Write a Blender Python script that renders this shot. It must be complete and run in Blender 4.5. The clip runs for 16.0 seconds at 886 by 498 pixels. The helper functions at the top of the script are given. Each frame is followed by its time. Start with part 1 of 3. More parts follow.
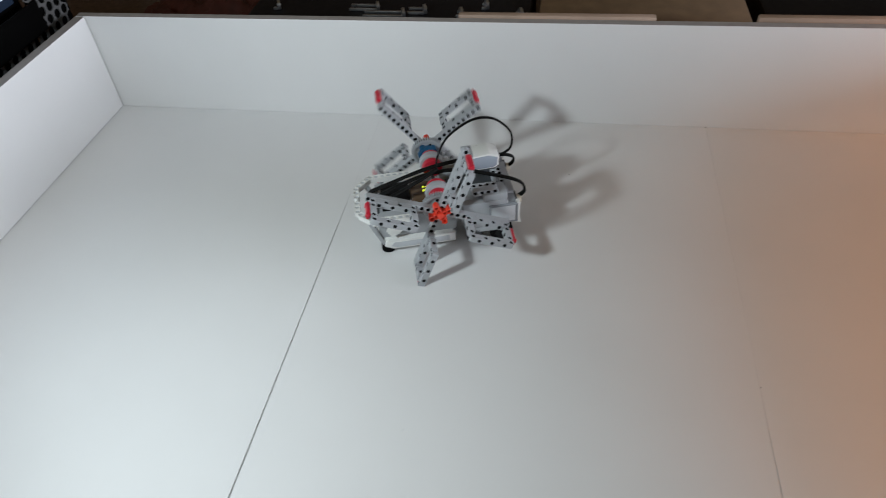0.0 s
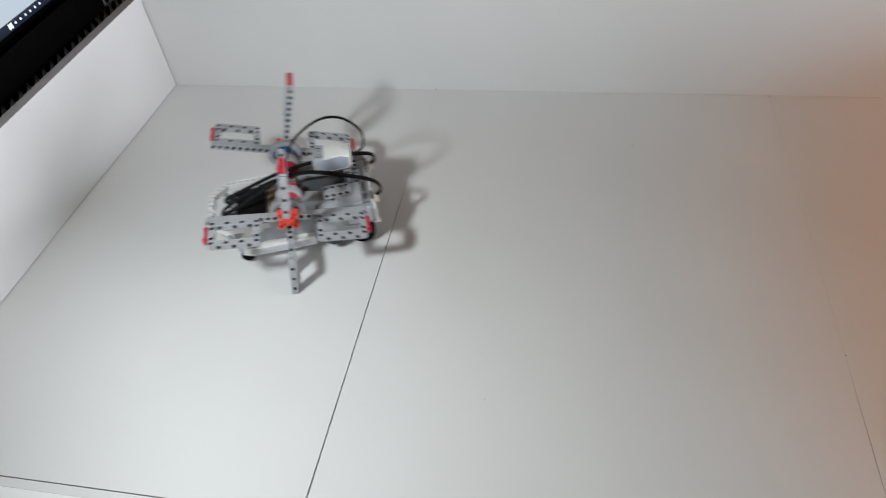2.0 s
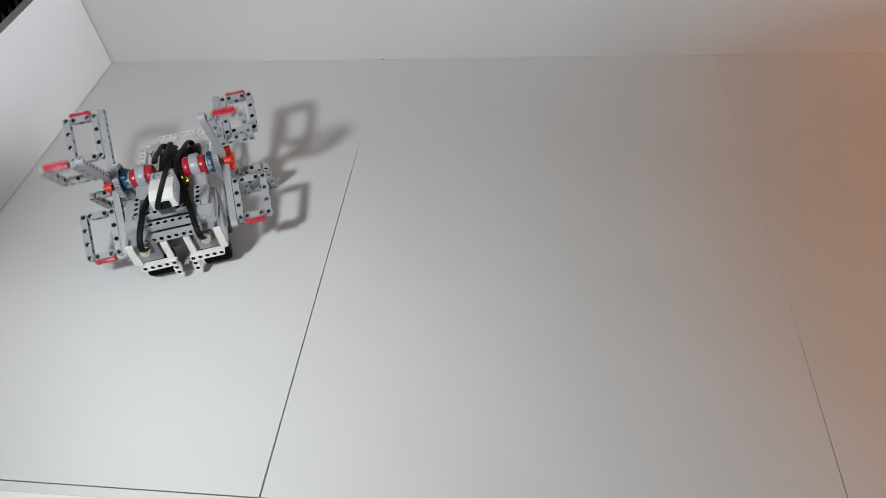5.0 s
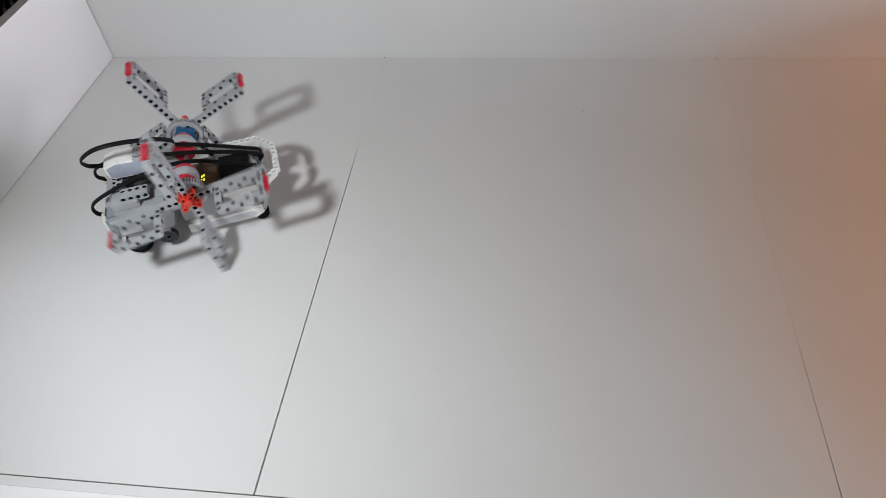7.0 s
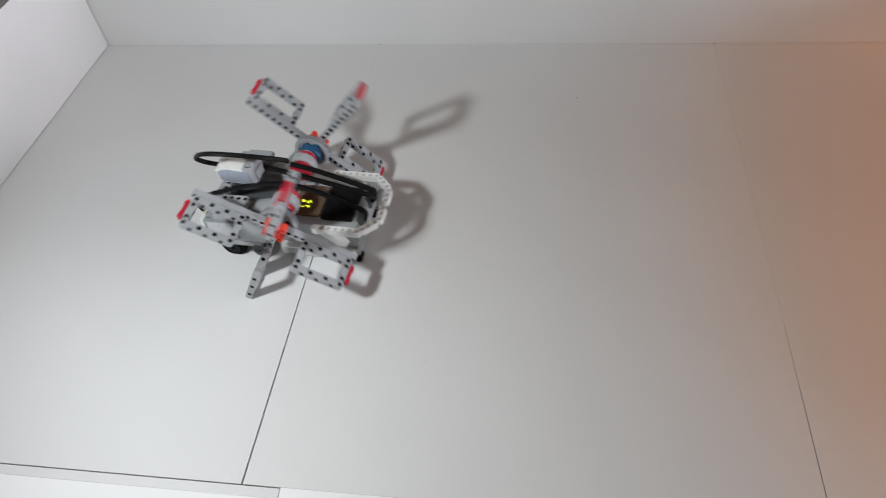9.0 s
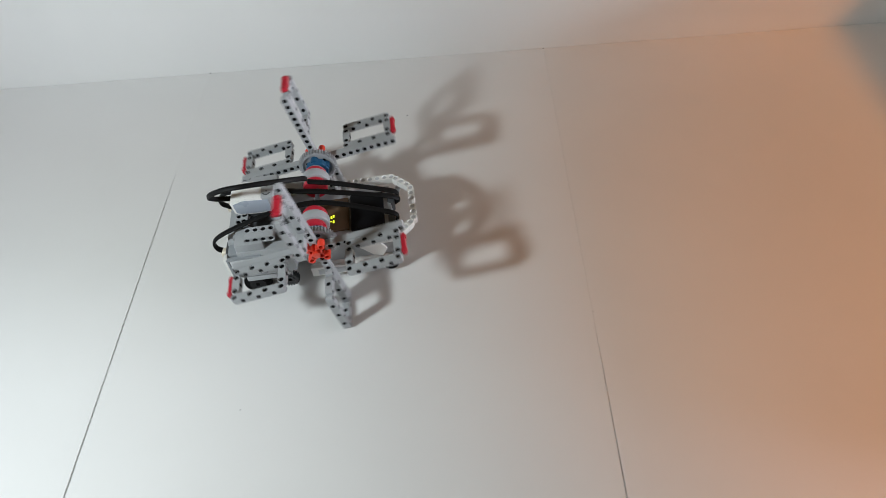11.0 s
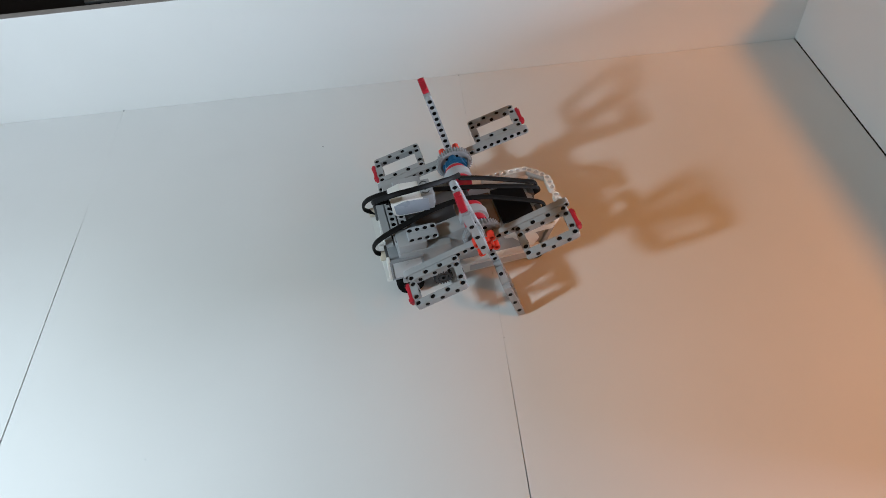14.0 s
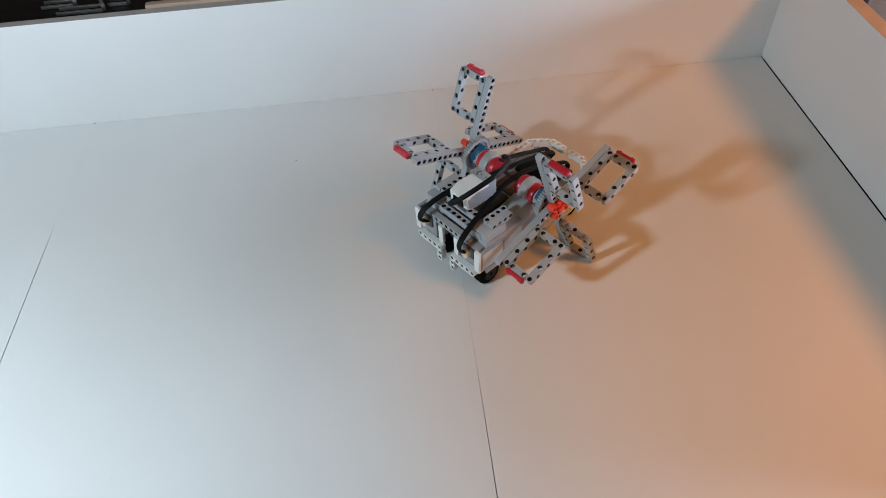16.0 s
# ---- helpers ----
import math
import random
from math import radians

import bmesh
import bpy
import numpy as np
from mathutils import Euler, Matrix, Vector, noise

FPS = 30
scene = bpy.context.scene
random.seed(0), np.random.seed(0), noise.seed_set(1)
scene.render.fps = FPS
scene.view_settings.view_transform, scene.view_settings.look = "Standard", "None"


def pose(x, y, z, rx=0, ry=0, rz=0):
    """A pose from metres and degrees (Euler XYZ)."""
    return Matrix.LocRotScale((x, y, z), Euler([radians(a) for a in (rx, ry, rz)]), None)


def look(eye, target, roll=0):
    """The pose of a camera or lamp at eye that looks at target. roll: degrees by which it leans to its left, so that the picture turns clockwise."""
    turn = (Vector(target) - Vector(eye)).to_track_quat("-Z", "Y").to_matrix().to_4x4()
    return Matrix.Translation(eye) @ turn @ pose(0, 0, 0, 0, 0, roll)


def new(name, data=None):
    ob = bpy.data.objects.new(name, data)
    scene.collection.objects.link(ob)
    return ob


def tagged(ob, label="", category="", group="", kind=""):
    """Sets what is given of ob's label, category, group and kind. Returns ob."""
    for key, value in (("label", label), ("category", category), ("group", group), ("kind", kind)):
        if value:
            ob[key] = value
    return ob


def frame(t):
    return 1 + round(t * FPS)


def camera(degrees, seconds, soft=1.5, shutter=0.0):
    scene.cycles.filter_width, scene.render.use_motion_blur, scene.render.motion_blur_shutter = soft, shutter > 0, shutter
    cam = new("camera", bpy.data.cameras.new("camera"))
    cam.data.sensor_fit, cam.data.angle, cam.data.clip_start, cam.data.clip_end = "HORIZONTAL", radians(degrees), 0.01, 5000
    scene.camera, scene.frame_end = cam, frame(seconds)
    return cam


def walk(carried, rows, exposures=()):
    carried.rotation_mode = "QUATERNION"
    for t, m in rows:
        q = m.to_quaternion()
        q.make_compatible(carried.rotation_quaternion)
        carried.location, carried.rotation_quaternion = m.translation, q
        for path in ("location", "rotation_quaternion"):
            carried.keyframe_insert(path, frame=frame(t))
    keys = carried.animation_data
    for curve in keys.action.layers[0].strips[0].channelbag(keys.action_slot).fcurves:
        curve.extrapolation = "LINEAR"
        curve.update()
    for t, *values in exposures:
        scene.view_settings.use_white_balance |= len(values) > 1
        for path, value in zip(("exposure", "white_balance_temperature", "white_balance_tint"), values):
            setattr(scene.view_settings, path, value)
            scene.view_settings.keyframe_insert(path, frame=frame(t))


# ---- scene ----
LENS = 66.27
cam = camera(LENS, 16.0, soft=0.6, shutter=0.45)

# seconds, eye x, y, z, yaw, pitch, roll
PATH = [
    (0, 0.7363, -0.2088, 0.5948, 12.26, -43.65, -4.66),
    (0.5, 0.7051, -0.2208, 0.5909, 14.67, -44.04, -6.17),
    (1, 0.6917, -0.2198, 0.5849, 16.65, -44.30, -6.67),
    (1.5, 0.6784, -0.2262, 0.5828, 17.99, -43.74, -6.63),
    (2, 0.6761, -0.2262, 0.5883, 14.56, -44.92, -6.93),
    (2.5, 0.6638, -0.2271, 0.5789, 12.02, -46.55, -5.08),
    (3, 0.6635, -0.2220, 0.5798, 12.21, -47.55, -5.48),
    (3.5, 0.6668, -0.2209, 0.5831, 12.02, -47.43, -6.36),
    (4, 0.6805, -0.2218, 0.5824, 12.21, -47.34, -6.88),
    (4.5, 0.6869, -0.2208, 0.5815, 10.89, -47.55, -7.02),
    (7, 0.6888, -0.2193, 0.5788, 10.51, -47.58, -5.73),
    (7.5, 0.6881, -0.2191, 0.5808, 10.56, -47.71, -5.94),
    (8, 0.6886, -0.2181, 0.5806, 10.85, -47.90, -6.04),
    (8.5, 0.6930, -0.2216, 0.5775, 12.18, -48.71, -6.49),
    (9, 0.7101, -0.2097, 0.5836, 11.93, -49.05, -6.91),
    (9.5, 0.7343, -0.2080, 0.5790, 9.15, -49.36, -6.62),
    (10, 0.7692, -0.1946, 0.5842, 7.85, -49.95, -6.81),
    (12.5, 0.9046, -0.1468, 0.5866, 0.35, -49.44, -6.38),
    (13, 0.9027, -0.1492, 0.5868, 0.27, -49.27, -6.12),
    (13.5, 0.9009, -0.1533, 0.5861, 0.70, -49.18, -6.27),
    (14, 0.9030, -0.1568, 0.5891, -0.17, -48.72, -6.06),
    (14.5, 0.9089, -0.1569, 0.5954, -1.72, -48.44, -4.94),
    (15, 0.9189, -0.1531, 0.5915, -2.99, -48.40, -4.67),
    (15.5, 0.9147, -0.1552, 0.5885, -2.98, -48.22, -4.37),
    (16, 0.9131, -0.1572, 0.5919, -2.76, -47.87, -4.14),
]


# seconds, stops, kelvin, tint
EXPOSURES = [
    (0, 0.56, 6430, 10), (1, 0.54, 6600, 12), (2, 0.55, 6750, 13), (2.5, 0.55, 6800, 14), (3, 0.39, 6810, 14), (3.5, 0.40, 6810, 14), (4, 0.42, 6810, 15), (4.5, 0.44, 6810, 15),
    (7, 0.47, 6810, 16), (8.5, 0.49, 6810, 16), (9, 0.49, 6810, 16), (9.5, 0.49, 6810, 15), (10, 0.57, 6830, 14), (12.3, 0.96, 6260, 7), (13, 0.93, 6190, 7), (14.5, 0.95, 5980, 7), (16, 0.97, 5990, 8)]


def eye_row(t, x, y, z, yaw, pitch, roll):
    a, b = radians(yaw), radians(pitch)
    ahead = Vector((-math.sin(a) * math.cos(b), math.cos(a) * math.cos(b), math.sin(b)))
    eye = Vector((x, y, z))
    return t, look(eye, eye + ahead, roll)


walk(cam, [eye_row(*row) for row in PATH], EXPOSURES)

# ---- light ----
world = bpy.data.worlds.new("room_light")
scene.world = world
world.use_nodes = True
world.node_tree.nodes["Background"].inputs[0].default_value = (1.0, 0.70, 0.32, 1)
world.node_tree.nodes["Background"].inputs[1].default_value = 0.06


def lamp(name, kind, m, energy, colour, **more):
    d = bpy.data.lights.new(name, kind)
    d.energy, d.color = energy, colour
    if "radius" in more:
        d.shadow_soft_size = more["radius"]
    if "size" in more:
        d.size = more["size"]
    if "height" in more:
        d.shape, d.size_y = "RECTANGLE", more["height"]
    if "cone" in more:
        d.spot_size, d.spot_blend = radians(more["cone"]), more["blend"]
    ob = new(name, d)
    ob.matrix_world = m
    return ob


lamp("desk_lamp_light", "SPOT", look((0.24, -0.06, 0.54), (0.819, 0.433, 0.0)), 9.5, (0.825, 0.94, 0.985), radius=0.036, cone=165.6, blend=1.0)
lamp("window_light", "AREA", look((3.0, 0.34, 0.22), (0.0, 0.42, 0.08)), 72.0, (0.85, 0.89, 1.0), size=1.7, height=0.9)
lamp("warm_lamp_light", "SPOT", look((1.896, -0.20, 0.959), (1.795, 0.10, 0.0)), 16.8, (1.0, 0.322, 0.042), radius=0.13, cone=83.5, blend=0.33)


# ---- materials ----
def material(name, base, rough=0.5, metal=0.0, vary=0.0, scale=40.0, bump=0.0, bump_scale=300.0, spots=0.0, spot_colour=(0.2, 0.2, 0.2), spot_scale=12.0,
             glow=None, sheen=0.5):
    m = bpy.data.materials.new(name)
    m.use_nodes = True
    nt = m.node_tree
    b = nt.nodes["Principled BSDF"]
    b.inputs["Base Color"].default_value = (*base, 1)
    b.inputs["Roughness"].default_value = rough
    b.inputs["Metallic"].default_value = metal
    b.inputs["Specular IOR Level"].default_value = sheen
    coord = nt.nodes.new("ShaderNodeTexCoord")
    colour = None
    if vary or spots:
        n = nt.nodes.new("ShaderNodeTexNoise")
        n.inputs["Scale"].default_value, n.inputs["Detail"].default_value = scale, 6
        nt.links.new(coord.outputs["Object"], n.inputs["Vector"])
        ramp = nt.nodes.new("ShaderNodeMapRange")
        ramp.inputs[1].default_value, ramp.inputs[2].default_value = 0.3, 0.7
        ramp.inputs[3].default_value, ramp.inputs[4].default_value = 1 - vary, 1 + vary * 0.4
        nt.links.new(n.outputs[0], ramp.inputs[0])
        mul = nt.nodes.new("ShaderNodeMix")
        mul.data_type, mul.blend_type = "RGBA", "MULTIPLY"
        mul.inputs[0].default_value = 1.0
        mul.inputs[6].default_value = (*base, 1)
        nt.links.new(ramp.outputs[0], mul.inputs[7])
        colour = mul.outputs[2]
        r2 = nt.nodes.new("ShaderNodeMapRange")
        r2.inputs[3].default_value, r2.inputs[4].default_value = max(rough - 0.1, 0.03), min(rough + 0.12, 1)
        nt.links.new(n.outputs[0], r2.inputs[0])
        nt.links.new(r2.outputs[0], b.inputs["Roughness"])
        if spots:
            s = nt.nodes.new("ShaderNodeTexNoise")
            s.inputs["Scale"].default_value, s.inputs["Detail"].default_value = spot_scale, 8
            nt.links.new(coord.outputs["Object"], s.inputs["Vector"])
            sr = nt.nodes.new("ShaderNodeMapRange")
            sr.inputs[1].default_value, sr.inputs[2].default_value = 0.62, 0.80
            sr.inputs[3].default_value, sr.inputs[4].default_value = 0.0, spots
            nt.links.new(s.outputs[0], sr.inputs[0])
            mix = nt.nodes.new("ShaderNodeMix")
            mix.data_type = "RGBA"
            nt.links.new(sr.outputs[0], mix.inputs[0])
            nt.links.new(colour, mix.inputs[6])
            mix.inputs[7].default_value = (*spot_colour, 1)
            colour = mix.outputs[2]
        nt.links.new(colour, b.inputs["Base Color"])
    if bump:
        n = nt.nodes.new("ShaderNodeTexNoise")
        n.inputs["Scale"].default_value, n.inputs["Detail"].default_value = bump_scale, 4
        nt.links.new(coord.outputs["Object"], n.inputs["Vector"])
        bp = nt.nodes.new("ShaderNodeBump")
        bp.inputs["Strength"].default_value, bp.inputs["Distance"].default_value = bump, 0.001
        nt.links.new(n.outputs[0], bp.inputs["Height"])
        nt.links.new(bp.outputs[0], b.inputs["Normal"])
    if glow:
        b.inputs["Emission Color"].default_value = (*glow[0], 1)
        b.inputs["Emission Strength"].default_value = glow[1]
    return m


LAMINATE = material("white_laminate", (0.76, 0.76, 0.75), 0.42, vary=0.03, scale=5, bump=0.05, bump_scale=900, spots=0.06, spot_colour=(0.5, 0.47, 0.44), spot_scale=9)
RAIL = material("glossy_white_rail", (0.92, 0.92, 0.91), 0.36, vary=0.02, scale=6, bump=0.04, bump_scale=700)
EDGE = material("cut_board_edge", (0.40, 0.37, 0.35), 0.7, vary=0.12, scale=60, bump=0.2)
EDGE_WOOD = material("wood_edge_band", (0.50, 0.27, 0.13), 0.55, vary=0.2, scale=30, bump=0.15)
GAP = material("dark_gap", (0.03, 0.027, 0.025), 0.9, vary=0.2)
CARPET = material("brown_floor", (0.12, 0.085, 0.065), 0.85, vary=0.3, scale=90, bump=0.5, bump_scale=500)
GREY = material("light_grey_plastic", (0.375, 0.39, 0.405), 0.32, vary=0.05, scale=60, bump=0.03)
MIDGREY = material("mid_grey_plastic", (0.27, 0.29, 0.31), 0.35, vary=0.06, scale=60, bump=0.03)
DARKGREY = material("dark_grey_plastic", (0.075, 0.08, 0.085), 0.4, vary=0.1, scale=60)
WHITE = material("white_plastic", (0.78, 0.78, 0.75), 0.3, vary=0.03, scale=50)
GEARGREY = material("dark_gear_plastic", (0.035, 0.038, 0.042), 0.4, vary=0.1, scale=60)
PALE = material("pale_grey_plastic", (0.54, 0.56, 0.58), 0.3, vary=0.04, scale=60)
# blue-grey of the white sensor's sides as they look in shade
SENSORSHADE = material("shaded_side_plastic", (0.33, 0.37, 0.43), 0.3, vary=0.04, scale=50)
CREAM = material("cream_plastic", (0.62, 0.56, 0.45), 0.35, vary=0.06, scale=50)
BLACK = material("black_plastic", (0.006, 0.006, 0.007), 0.45, vary=0.2, scale=70, sheen=0.14)
RUBBER = material("black_rubber", (0.005, 0.005, 0.005), 0.8, vary=0.3, scale=90, bump=0.2, sheen=0.06)
CABLE = material("black_cable", (0.005, 0.005, 0.005), 0.55, vary=0.2, scale=60, sheen=0.16)
RED = material("red_plastic", (0.50, 0.02, 0.04), 0.3, vary=0.08, scale=60)
ORANGE = material("orange_red_plastic", (0.78, 0.055, 0.028), 0.3, vary=0.08, scale=60)
BLUE = material("blue_plastic", (0.012, 0.085, 0.18), 0.3, vary=0.08, scale=60)
SCREEN = material("olive_display", (0.14, 0.09, 0.055), 0.15, vary=0.1, scale=30)
LED = material("lit_display_segment", (0.5, 0.6, 0.05), 0.4, glow=((0.66, 0.80, 0.03), 1.2))
SILVER = material("brushed_metal", (0.36, 0.36, 0.36), 0.3, metal=0.9, vary=0.1, scale=80)
PERF = material("grey_perforated_metal", (0.09, 0.09, 0.088), 0.6, metal=0.0, vary=0.15, scale=80)
CARD = material("brown_cardboard", (0.20, 0.125, 0.065), 0.85, vary=0.2, scale=35, bump=0.2)
MAROON = material("dark_red_cloth", (0.10, 0.028, 0.02), 0.9, vary=0.4, scale=25, bump=0.4, bump_scale=120)
BEIGE = material("beige_edged_board", (0.46, 0.33, 0.25), 0.6, vary=0.1, scale=30)
NAVY = material("navy_taskbar", (0.004, 0.008, 0.02), 0.4, glow=((0.02, 0.05, 0.10), 0.12))
PAGE = material("lit_page", (0.30, 0.33, 0.36), 0.35, glow=((0.62, 0.80, 0.95), 0.30))
MATBLACK = material("matt_black_plastic", (0.002, 0.002, 0.002), 0.6, vary=0.2, scale=60, sheen=0.03)
ICON = material("lit_icon", (0.7, 0.75, 0.8), 0.3, glow=((0.8, 0.88, 0.95), 0.45))
PAGELINE = material("grey_page_drawing", (0.3, 0.34, 0.38), 0.3, glow=((0.34, 0.40, 0.46), 0.6))
WALLPAINT = material("room_wall_paint", (0.30, 0.24, 0.19), 0.9, vary=0.1, scale=3)


# ---- mesh helpers ----
def finish(name, bm, mats, parent=None, label="", smooth=None, base=None):
    me = bpy.data.meshes.new(name)
    bmesh.ops.remove_doubles(bm, verts=bm.verts[:], dist=1e-6)
    bmesh.ops.recalc_face_normals(bm, faces=bm.faces[:])
    bm.to_mesh(me)
    bm.free()
    for m in mats if isinstance(mats, (list, tuple)) else [mats]:
        me.materials.append(m)
    if smooth:
        for p in me.polygons:
            p.use_smooth = True
        me.set_sharp_from_angle(angle=radians(smooth))
    ob = new(name, me)
    if parent:
        ob.parent = parent
    if base is not None:
        ob.matrix_basis = base
    if label:
        tagged(ob, label)
    return ob


def part(name, bm, mats, parent, label="", smooth=40, base=None):
    return finish(name, bm, mats, parent, label, smooth, base)


def add_box(bm, c, s, mat=0, bevel=0.0, turn=None):
    """A box at c of full size s, rounded by bevel, turned by a matrix about its centre."""
    b = bmesh.new()
    bmesh.ops.create_cube(b, size=1)
    bmesh.ops.scale(b, vec=Vector(s), verts=b.verts)
    if bevel:
        bmesh.ops.bevel(b, geom=b.edges[:], offset=bevel, segments=2, affect="EDGES", profile=0.6)
    m = Matrix.Translation(Vector(c)) @ (turn.to_4x4() if turn is not None else Matrix.Identity(4))
    merge(bm, b, m, mat)


def merge(bm, b, m, mat=0):
    b.verts.index_update()
    made = [bm.verts.new(m @ v.co) for v in b.verts]
    for f in b.faces:
        try:
            nf = bm.faces.new([made[v.index] for v in f.verts])
            nf.material_index = mat if mat >= 0 else f.material_index
        except ValueError:
            pass
    b.free()


def add_cyl(bm, c, axis, r, length, mat=0, seg=20, r2=None, bevel=0.0):
    b = bmesh.new()
    bmesh.ops.create_cone(b, cap_ends=True, segments=seg, radius1=r, radius2=r if r2 is None else r2, depth=length)
    if bevel:
        es = [e for e in b.edges if abs(e.verts[0].co.z - e.verts[1].co.z) < 1e-6]
        bmesh.ops.bevel(b, geom=es, offset=bevel, segments=2, affect="EDGES", profile=0.5)
    q = Vector((0, 0, 1)).rotation_difference(Vector(axis).normalized())
    merge(bm, b, Matrix.Translation(Vector(c)) @ q.to_matrix().to_4x4(), mat)


def add_ring(bm, c, axis, r_out, r_in, length, mat=0, seg=24):
    q = Vector((0, 0, 1)).rotation_difference(Vector(axis).normalized())
    m = Matrix.Translation(Vector(c)) @ q.to_matrix().to_4x4()
    rows = []
    for r, z in ((r_out, -length / 2), (r_out, length / 2), (r_in, length / 2), (r_in, -length / 2)):
        rows.append([bm.verts.new(m @ Vector((r * math.cos(2 * math.pi * k / seg), r * math.sin(2 * math.pi * k / seg), z))) for k in range(seg)])
    for a in range(4):
        for k in range(seg):
            f = bm.faces.new([rows[a][k], rows[a][(k + 1) % seg], rows[(a + 1) % 4][(k + 1) % seg], rows[(a + 1) % 4][k]])
            f.material_index = mat


def add_gear(bm, c, axis, r, teeth, thick, mat=0, hole=0.0024):
    """A spur gear: toothed rim, thin web and a raised hub."""
    q = Vector((0, 0, 1)).rotation_difference(Vector(axis).normalized())
    m = Matrix.Translation(Vector(c)) @ q.to_matrix().to_4x4()
    n = teeth * 4
    outline = []
    for k in range(n):
        rr = r if k % 4 in (0, 1) else r - 0.0021
        a = 2 * math.pi * k / n
        outline.append((rr * math.cos(a), rr * math.sin(a)))
    inner = [((r - 0.0045) * math.cos(2 * math.pi * k / n), (r - 0.0045) * math.sin(2 * math.pi * k / n)) for k in range(n)]
    top = [bm.verts.new(m @ Vector((x, y, thick / 2))) for x, y in outline]
    bot = [bm.verts.new(m @ Vector((x, y, -thick / 2))) for x, y in outline]
    it = [bm.verts.new(m @ Vector((x, y, thick / 2))) for x, y in inner]
    ib = [bm.verts.new(m @ Vector((x, y, -thick / 2))) for x, y in inner]
    for k in range(n):
        j = (k + 1) % n
        for quad in ((top[k], top[j], bot[j], bot[k]), (top[k], it[k], it[j], top[j]), (bot[k], bot[j], ib[j], ib[k]), (it[k], ib[k], ib[j], it[j])):
            bm.faces.new(quad).material_index = mat
    add_ring(bm, c, axis, r - 0.0044, hole, thick * 0.45, mat, 24)
    add_ring(bm, c, axis, 0.0052, hole, thick * 1.02, mat, 16)
    for k in range(6):
        a = math.pi / 3 * k
        p = m @ Vector(((r - 0.0045 + 0.0052) / 2 * math.cos(a), (r - 0.0045 + 0.0052) / 2 * math.sin(a), 0))
        add_cyl(bm, p, axis, 0.0022, thick * 0.5, 1, 10)


PITCH = 0.008
OCT = [(1, 0), (1, 1), (0, 1), (-1, 1), (-1, 0), (-1, -1), (0, -1), (1, -1)]


def add_bar(bm, p, d, h, n, capped=0.35, seed=1, half=0.0037, cross=0, gaps=False):
    """A studless beam of n holes from the middle of its first hole at p, along d, its holes along h; the second
    material paints the shade in the holes, and caps some of them as dark holes and pins.
    """
    rnd = random.Random(seed)
    p, d, h = Vector(p), Vector(d).normalized(), Vector(h).normalized()
    w = h.cross(d)
    hole = 0.0025
    for k in range(n):
        c = p + d * PITCH * k
        rings = []
        for side in (1, -1):
            outer, inner, rim = [], [], []
            for x, y in OCT:
                ox, oy = x * PITCH / 2, y * half
                if (k == n - 1 and x > 0) or (k == 0 and x < 0):
                    if y:
                        ox, oy = x * 0.0027, y * 0.0027
                    else:
                        ox = x * half
                outer.append(bm.verts.new(c + d * ox + w * oy + h * side * half))
                s = hole if not (x and y) else hole * 0.7071
                rim.append(bm.verts.new(c + d * x * s * 1.22 + w * y * s * 1.22 + h * side * half))
                inner.append(bm.verts.new(c + d * x * s + w * y * s + h * side * (half - (0.0 if gaps and k % 2 else 0.0009))))
            rings.append((outer, rim, inner))
        (o1, m1, i1), (o2, m2, i2) = rings
        for a in range(8):
            b = (a + 1) % 8
            for o, mm, i, flip in ((o1, m1, i1, 0), (o2, m2, i2, 1)):
                for q in ((o[a], o[b], mm[b], mm[a]), (mm[a], mm[b], i[b], i[a])):
                    bm.faces.new(q if not flip else q[::-1])
            # hole walls take the second material, for the shade inside
            bm.faces.new((i1[a], i1[b], i2[b], i2[a])).material_index = 1
            (x1, y1), (x2, y2) = OCT[a], OCT[b]
            edge = (y1 == y2 and y1 != 0) or (x1 > 0 and x2 > 0 and k == n - 1) or (x1 < 0 and x2 < 0 and k == 0)
            if edge:
                bm.faces.new((o1[b], o1[a], o2[a], o2[b]))
        # flat discs of the second material stand for shaded holes in the sides
        if cross == 3 or (cross and k % 2 == cross - 1):
            for q in (-1, 1):
                add_cyl(bm, c + w * q * (half - 0.0002), w, 0.0023, 0.0008, 1, 10)
        if gaps and k % 2:
            for q in (i1, i2[::-1]):
                bm.faces.new(q)
        elif rnd.random() < capped:
            for q in (i1, i2[::-1]):
                bm.faces.new(q).material_index = 1


